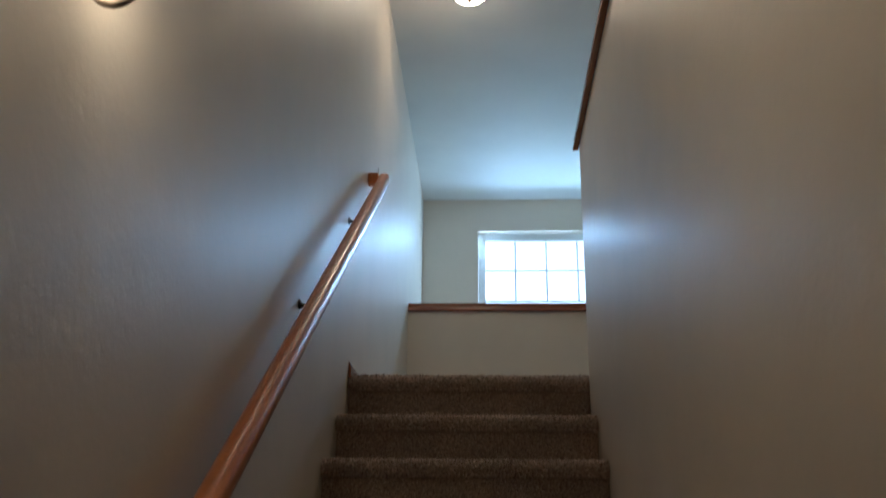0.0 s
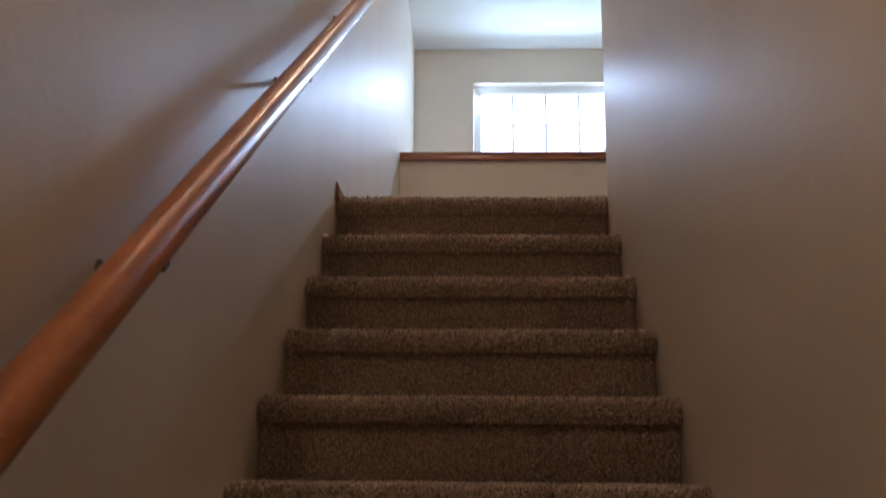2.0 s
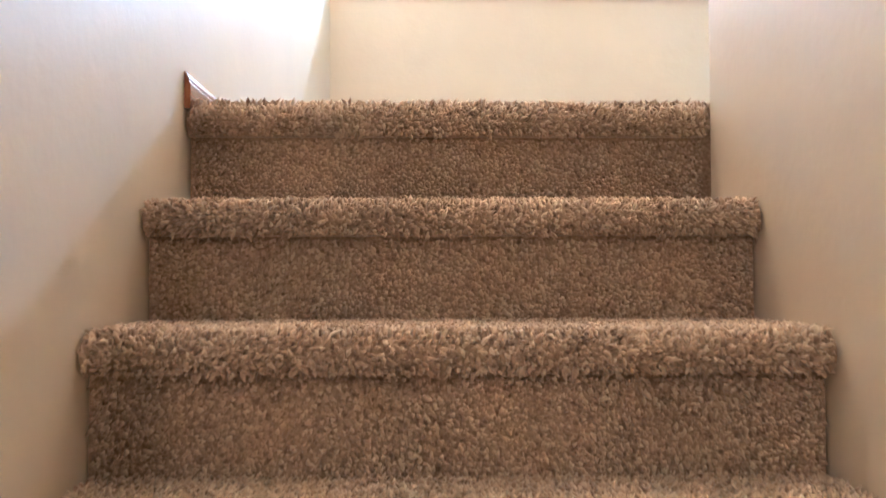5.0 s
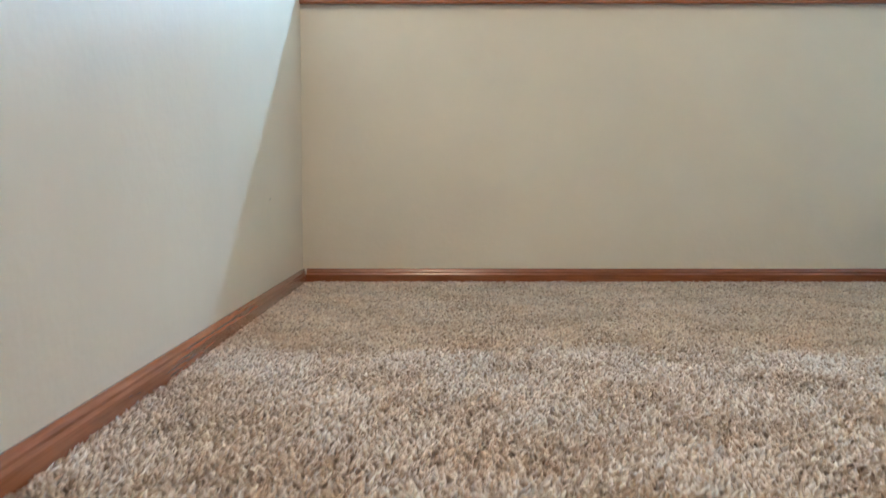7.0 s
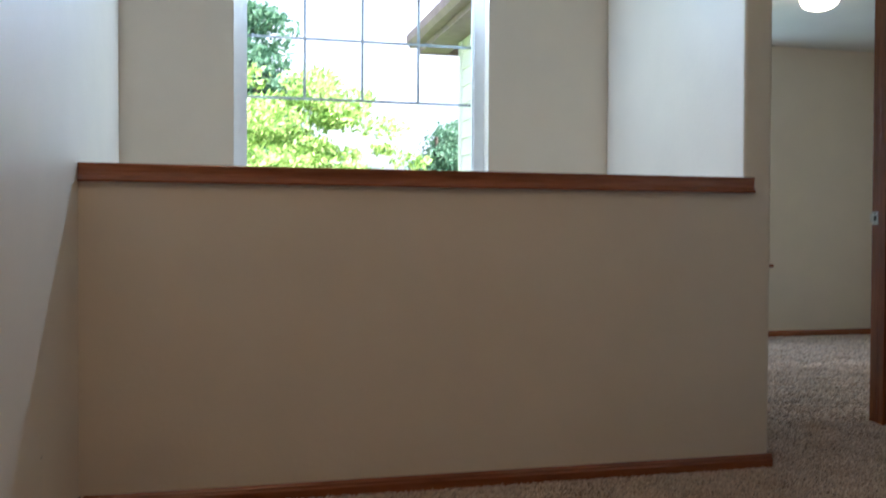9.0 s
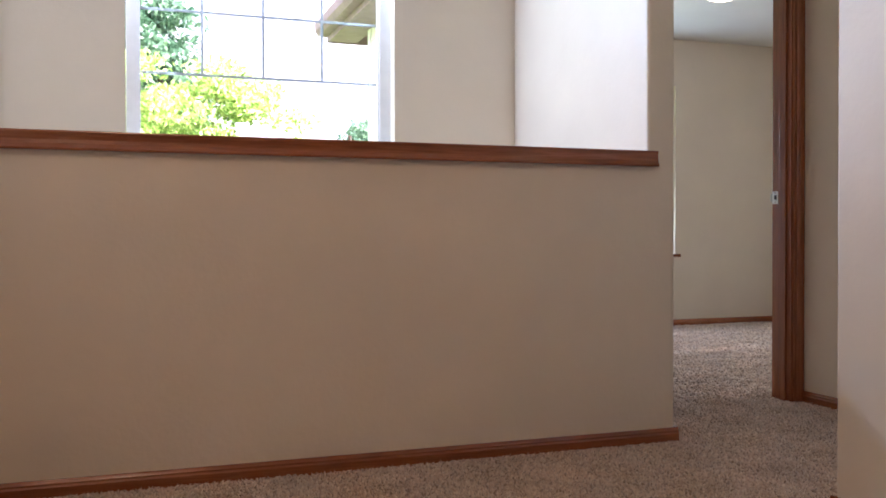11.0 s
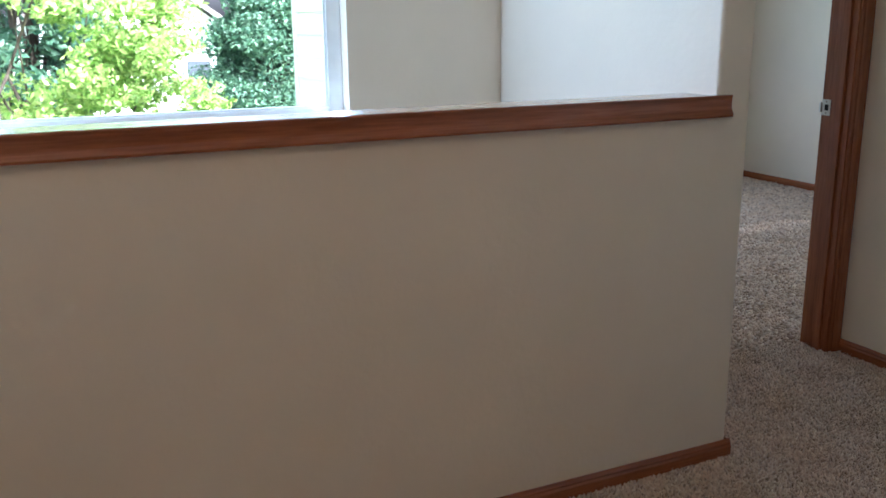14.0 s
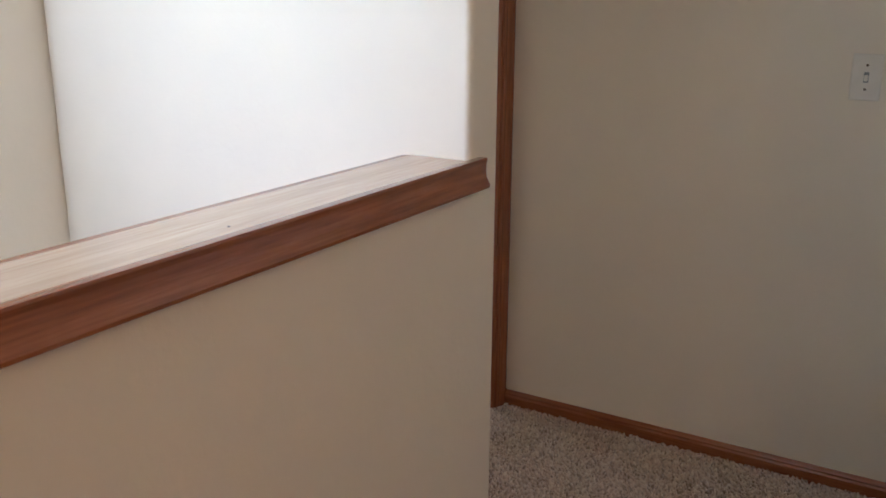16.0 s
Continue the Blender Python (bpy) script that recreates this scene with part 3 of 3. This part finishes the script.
def casing_profile(x0, s, z0, z1, y, flip):
    """Upright casing from its inner edge x0, growing by s, with a stepped ogee face."""
    pr = [(0.0, 0.0), (0.0, 0.009), (0.006, 0.011), (0.014, 0.0105), (0.019, 0.0085), (0.026, 0.0125), (0.036, 0.0155), (0.050, 0.0165), (0.056, 0.0155), (0.057, 0.0)]
    bm = bmesh.new()
    ends = [[bm.verts.new((x0 + s * a, y + flip * b, z)) for a, b in pr] for z in (z0, z1)]
    k = len(pr)
    for j in range(k):
        bm.faces.new((ends[0][j], ends[0][(j + 1) % k], ends[1][(j + 1) % k], ends[1][j]))
    bm.faces.new(ends[0])
    bm.faces.new(ends[1])
    return bm


place(part("casing", casing_profile(3.268, 1, 0, 2.056, 0.476, -1), WOOD_Z), door)
place(part("casing", casing_profile(2.443, -1, 0, 2.056, 0.476, -1), WOOD_Z), door)
bm = casing_profile(0, 1, 2.386, 3.325, 0, -1)
bm.transform(Matrix(((0, 0, 1, 0), (0, 1, 0, 0.476), (1, 0, 0, 2.057), (0, 0, 0, 1))))
place(part("head_casing", bm, WOOD_X), door)
sp = thing("strike_plate", (JX - 0.001, 0.574, 0.923), "small steel strike plate on the door jamb", "strike plate")
part("plate", boxes((-0.0015, 0.0005, -0.016, 0.022, -0.029, 0.029), bevel=0.0005), STEEL, sp)
part("lip", boxes((-0.006, 0.0, 0.022, 0.03, -0.018, 0.018), bevel=0.0015), STEEL, sp)
part("latch_hole", boxes((-0.0022, -0.0005, -0.008, 0.009, -0.011, 0.011)), BLACK, sp, "dark latch hole")
for dz in (-0.021, 0.021):
    bm = lathe([(0, 0.0012), (0.0028, 0.001), (0.0035, 0)], 12)
    bm.transform(pose(-0.0014, 0.002, dz, 0, -90, 0))
    part("screw", bm, BRONZE, sp)


# ---- windows ----
def window(name, x0, x1, z0, z1, yf, label, cols=0, rows=0, zsplit=None):
    w = thing(name, ((x0 + x1) / 2, yf, z0), label, "window", "", "structure")
    f = 0.05
    fr = place(part("window_frame", boxes((x0, x0 + f, yf, yf + 0.05, z0, z1), (x1 - f, x1, yf, yf + 0.05, z0, z1), (x0 + f, x1 - f, yf, yf + 0.05, z0, z0 + f), (x0 + f, x1 - f, yf, yf + 0.05, z1 - f, z1)), VINYL, None, "white vinyl frame"), w)
    fr.data.materials[0] = VINYL
    gx0, gx1, gz0, gz1 = x0 + f, x1 - f, z0 + f, z1 - f
    bead = 0.008
    place(part("glazing_bead", boxes((gx0, gx0 + bead, yf + 0.008, yf + 0.03, gz0, gz1), (gx1 - bead, gx1, yf + 0.008, yf + 0.03, gz0, gz1), (gx0 + bead, gx1 - bead, yf + 0.008, yf + 0.03, gz0, gz0 + bead), (gx0 + bead, gx1 - bead, yf + 0.008, yf + 0.03, gz1 - bead, gz1)), VINYL), w)
    g = place(part("pane", boxes((gx0, gx1, yf + 0.022, yf + 0.026, gz0, gz1)), GLASS, None, "clear glass"), w)
    g.visible_shadow = False
    if cols:
        for j in range(1, cols):
            x = gx0 + (gx1 - gx0) * j / cols
            place(part("muntin", boxes((x - 0.006, x + 0.006, yf + 0.028, yf + 0.034, zsplit, gz1), bevel=0.001), MUNTIN), w)
        for j in range(rows):
            z = zsplit + (gz1 - zsplit) * j / rows
            place(part("muntin", boxes((gx0, gx1, yf + 0.0282, yf + 0.0338, z - 0.006, z + 0.006), bevel=0.001), MUNTIN), w)
    return w


window("window_1", 0.474, 1.630, 0.899, 2.048, 1.238, "white vinyl window with a grid of muntins in its upper half", 4, 2, 1.453)
window("window_2", 3.303, 4.797, 0.603, 1.997, 3.71, "white vinyl bedroom window with a wooden sill", 0, 0)
structure("window_sill", boxes((3.26, 4.835, BY - 0.03, BY + 0.05, 0.578, 0.602), bevel=0.003), WOOD_X, "reddish-brown wood window sill", "window sill")

# ---- outside ----
structure("ground", boxes((-900, 900, -900, 1200, -3.2, -2.64)), GRASS, "green lawn reaching to the distance", "ground")
ext = thing("house_siding", (XCOL0, 2.6, -2.64), "pale lap siding with corner board on the house wall", "siding", "", "structure")
for j in range(38):
    z = -2.6 + j * 0.13
    bm = bmesh.new()
    q = [bm.verts.new(p) for p in ((XCOL0, YWIN + 0.125, z), (XCOL0 - 0.022, YWIN + 0.125, z), (XCOL0 - 0.008, YWIN + 0.125, z + 0.135), (XCOL0, YWIN + 0.125, z + 0.135))]
    q2 = [bm.verts.new(v.co + Vector((0, BY + 0.02 - YWIN, 0))) for v in q]
    for a in range(4):
        bm.faces.new((q[a], q[(a + 1) % 4], q2[(a + 1) % 4], q2[a]))
    bm.faces.new(q)
    bm.faces.new(q2)
    place(part("plank", bm, SIDING), ext)
place(part("corner_board", boxes((XCOL0 - 0.03, XCOL0 + 0.06, BY + 0.09, BY + 0.15, -2.64, 2.3), bevel=0.002), VINYL), ext)
roof = thing("roof_eave", (1.9, 3.0, 2.3), "brown fascia and gutter on a shingled roof eave", "roof", "", "structure")
place(part("soffit", boxes((2.03, 2.24, YWIN + 0.15, 4.3, 2.31, 2.33)), SOFFIT), roof)
place(part("fascia", boxes((2.0, 2.03, YWIN + 0.15, 4.32, 2.30, 2.46), bevel=0.004), SOFFIT), roof)
place(part("fascia", boxes((2.03, BX + 0.4, 4.30, 4.33, 2.30, 2.46), bevel=0.004), SOFFIT), roof)
place(part("gutter", moulding([(0, 0), (0.07, 0.0), (0.095, 0.04), (0.1, 0.1), (0.09, 0.1), (0.0, 0.1)], (2.0, YWIN + 0.15, 2.345), (2.0, 4.33, 2.345), (-1, 0, 0)), SOFFIT), roof)
bm = bmesh.new()
q = [bm.verts.new(p) for p in ((1.98, YWIN + 0.15, 2.47), (1.98, 4.36, 2.47), (4.05, 4.36, 3.5), (4.05, YWIN + 0.15, 3.5), (6.3, 4.36, 2.47), (6.3, YWIN + 0.15, 2.47))]
bm.faces.new((q[0], q[1], q[2], q[3]))
bm.faces.new((q[3], q[2], q[4], q[5]))
bm.faces.new((q[1], q[4], q[2]))
bm.faces.new((q[0], q[3], q[5]))
bm.faces.new((q[0], q[5], q[4], q[1]))
place(part("shingles", bm, SHINGLE), roof)


def leaves(name, spots, size, material, seed, squash=1.0):
    """Many small folded leaves round (centre, radius) clumps."""
    rng = np.random.default_rng(seed)
    cs = []
    for c, r, n in spots:
        d = rng.normal(0, 1, (n, 3))
        d /= np.linalg.norm(d, axis=1)[:, None]
        cs.append(np.array(c) + d * (np.array(r) * rng.uniform(0.25, 1.0, (n, 1)) ** 0.6))
    c = np.concatenate(cs)
    n = len(c)
    a = rng.normal(0, 1, (n, 3))
    a[:, 2] *= squash
    a /= np.linalg.norm(a, axis=1)[:, None]
    b = np.cross(a, rng.normal(0, 1, (n, 3)))
    b /= np.linalg.norm(b, axis=1)[:, None]
    s = size * rng.uniform(0.6, 1.3, (n, 1))
    up = np.cross(a, b) * s * 0.18
    co = np.stack([c - a * s, c + b * s * 0.45 + up, c + a * s, c - b * s * 0.45 + up], axis=1).reshape(-1, 3)
    idx = (np.arange(n)[:, None, None] * 4 + np.array([[0, 1, 2], [0, 2, 3]])[None]).reshape(-1)
    me = bpy.data.meshes.new(name)
    me.vertices.add(len(co))
    me.vertices.foreach_set("co", co.reshape(-1))
    me.loops.add(len(idx))
    me.loops.foreach_set("vertex_index", idx)
    me.polygons.add(n * 2)
    me.polygons.foreach_set("loop_start", np.arange(0, n * 6, 3))
    me.update(calc_edges=True)
    me.materials.append(material)
    return new(name, me)


def tree(at, height, label, spots, size, material, seed, trunk_r, limbs):
    rng = random.Random(seed)
    t = thing("tree", at, label, "tree")
    x, y, z = at
    pts = [(x + rng.uniform(-0.05, 0.05) * k, y + rng.uniform(-0.05, 0.05) * k, z - 0.1 + height * k / 6) for k in range(7)]
    place(part("trunk", tube(pts, [trunk_r * (1 - 0.13 * k) for k in range(7)], 10), BARK, None, "", True), t)
    for k in range(limbs):
        c, r, n = spots[k % len(spots)]
        p = pts[1 + rng.randrange(5)]
        m = [(p[j] * (1 - f) + c[j] * f + (rng.uniform(-0.08, 0.08) if 0 < f < 1 else 0) + (0.25 * f * (1 - f) if j == 2 else 0)) for f in (0.33, 0.66, 1.0) for j in range(3)]
        place(part("limb", tube([p, m[0:3], m[3:6], m[6:9]], [trunk_r * 0.4, trunk_r * 0.28, trunk_r * 0.17, trunk_r * 0.07], 7), BARK, None, "", True), t)
    place(leaves("crown", spots, size, material, seed), t)
    return t


rng = random.Random(11)


def clumps(cx, cy, cz, rx, ry, rz, n, r, per, skew=0.0, tall=0.6):
    out = []
    while len(out) < n:
        a, b, c = rng.uniform(-1, 1), rng.uniform(-1, 1), rng.uniform(-1, 1)
        if 0.25 < a * a + b * b + c * c < 1:
            q = rng.uniform(0.7, 1.35) * r
            out.append(((cx + a * rx * (1 - skew * c), cy + b * ry * (1 - skew * c), cz + c * rz), (q * 1.4, q * 1.4, q * tall), per))
    return out


maple = clumps(0.62, 6.4, 0.95, 1.35, 1.3, 1.75, 130, 0.2, 230) + clumps(1.1, 6.2, 0.95, 0.6, 0.5, 0.6, 18, 0.2, 200) + clumps(1.6, 6.5, 1.9, 0.5, 0.5, 0.7, 14, 0.2, 190) + clumps(2.0, 6.6, 1.6, 0.55, 0.6, 0.3, 9, 0.16, 150) + clumps(2.0, 6.6, 0.6, 0.35, 0.4, 0.15, 4, 0.16, 150)
tree((0.8, 6.4, -2.64), 4.3, "yellow-green maple with layered leaves and thin branches", maple, 0.037, MAPLE, 21, 0.042, 16)
dark = clumps(0.9, 14, 1.6, 1.25, 1.1, 3.6, 90, 0.34, 330, 0.35, 1.0)
tree((0.9, 14, -2.64), 7.2, "tall dark green tree behind the maple", dark, 0.075, DARKLEAF, 22, 0.16, 16)
horn = clumps(4.75, 14, -0.15, 1.1, 1.0, 2.95, 110, 0.34, 820, 0.25, 1.0)
tree((4.75, 14, -2.64), 5.4, "dense dark green columnar hornbeam", horn, 0.046, DARKLEAF, 23, 0.14, 16)
for k, (x, y, h, m, lab) in enumerate([(1.2, 9.5, 1.9, SHRUBLEAF, "rounded grey-green garden shrub on the lawn"), (2.0, 10.5, 1.7, SHRUBLEAF, "rounded grey-green garden shrub on the lawn"), (2.7, 9.2, 1.35, PALELEAF, "pale lavender bush in flower"),
                                       (3.4, 11.0, 1.6, SHRUBLEAF, "rounded grey-green garden shrub on the lawn"), (4.3, 10.2, 1.5, MAPLE, "low yellow-green shrub on the lawn"), (0.0, 10.0, 2.2, SHRUBLEAF, "rounded grey-green garden shrub on the lawn")]):
    s = thing("shrub", (x, y, -2.64), lab, "shrub")
    place(leaves("foliage", clumps(x, y, -2.6 + h * 0.6, 0.75, 0.6, h * 0.55, 16, 0.26, 170), 0.05, m, 40 + k), s)
    place(part("stem", tube([(x, y, -2.62), (x + 0.03, y, -2.6 + h * 0.5)], [0.03, 0.012], 6), BARK), s)

# neighbour's house beyond the trees
nh = thing("house", (3.5, 26, -2.64), "white lap-sided house with a gabled grey roof", "house")
bm = bmesh.new()
q = [bm.verts.new(p) for p in ((0.5, 24, -2.64), (6.4, 24, -2.64), (6.4, 24, 0.9), (3.45, 24, 3.0), (0.5, 24, 0.9))]
q2 = [bm.verts.new(v.co + Vector((0, 7, 0))) for v in q]
for a in range(5):
    bm.faces.new((q[a], q[(a + 1) % 5], q2[(a + 1) % 5], q2[a]))
bm.faces.new(q)
bm.faces.new(q2)
place(part("wall", bm, VINYL), nh)
for j in range(26):
    z = -2.5 + j * 0.2
    half_w = 2.93 if z < 0.8 else max(0.1, 2.93 * (1 - (z - 0.7) / 2.25))
    place(part("plank", boxes((3.45 - half_w, 3.45 + half_w, 23.97, 23.999, z, z + 0.185)), VINYL), nh)
for s in (-1, 1):
    bm = bmesh.new()
    q = [bm.verts.new((3.45 + s * a, y, zz)) for a, zz in ((0, 3.02), (3.3, 0.72), (3.3, 0.86), (0, 3.18)) for y in (23.6, 31.4)]
    for f in ((0, 1, 3, 2), (2, 3, 5, 4), (4, 5, 7, 6), (6, 7, 1, 0), (0, 2, 4, 6), (1, 3, 5, 7)):
        bm.faces.new([q[a] for a in f])
    place(part("roof", bm, SHINGLE), nh)
wnd = place(part("window", boxes((4.9, 5.7, 23.93, 23.968, -0.9, 0.3), bevel=0.01), VINYL), nh)
p2 = place(part("pane", boxes((4.98, 5.62, 23.92, 23.929, -0.82, 0.22)), mat("far_pane", (0.05, 0.06, 0.07), 0.1)[0]), nh)
dk = thing("deck_railing", (4.3, 19, -2.64), "white wooden deck railing behind the shrubs", "railing")
place(part("deck", boxes((3.4, 5.4, 19.0, 20.4, -2.64, -1.6)), VINYL), dk)
place(part("top_rail", boxes((3.4, 5.4, 19.0, 19.08, -0.72, -0.66)), SOFFIT), dk)
for j in range(14):
    place(part("baluster", boxes((3.45 + j * 0.145, 3.49 + j * 0.145, 19.02, 19.06, -1.6, -0.72)), VINYL), dk)
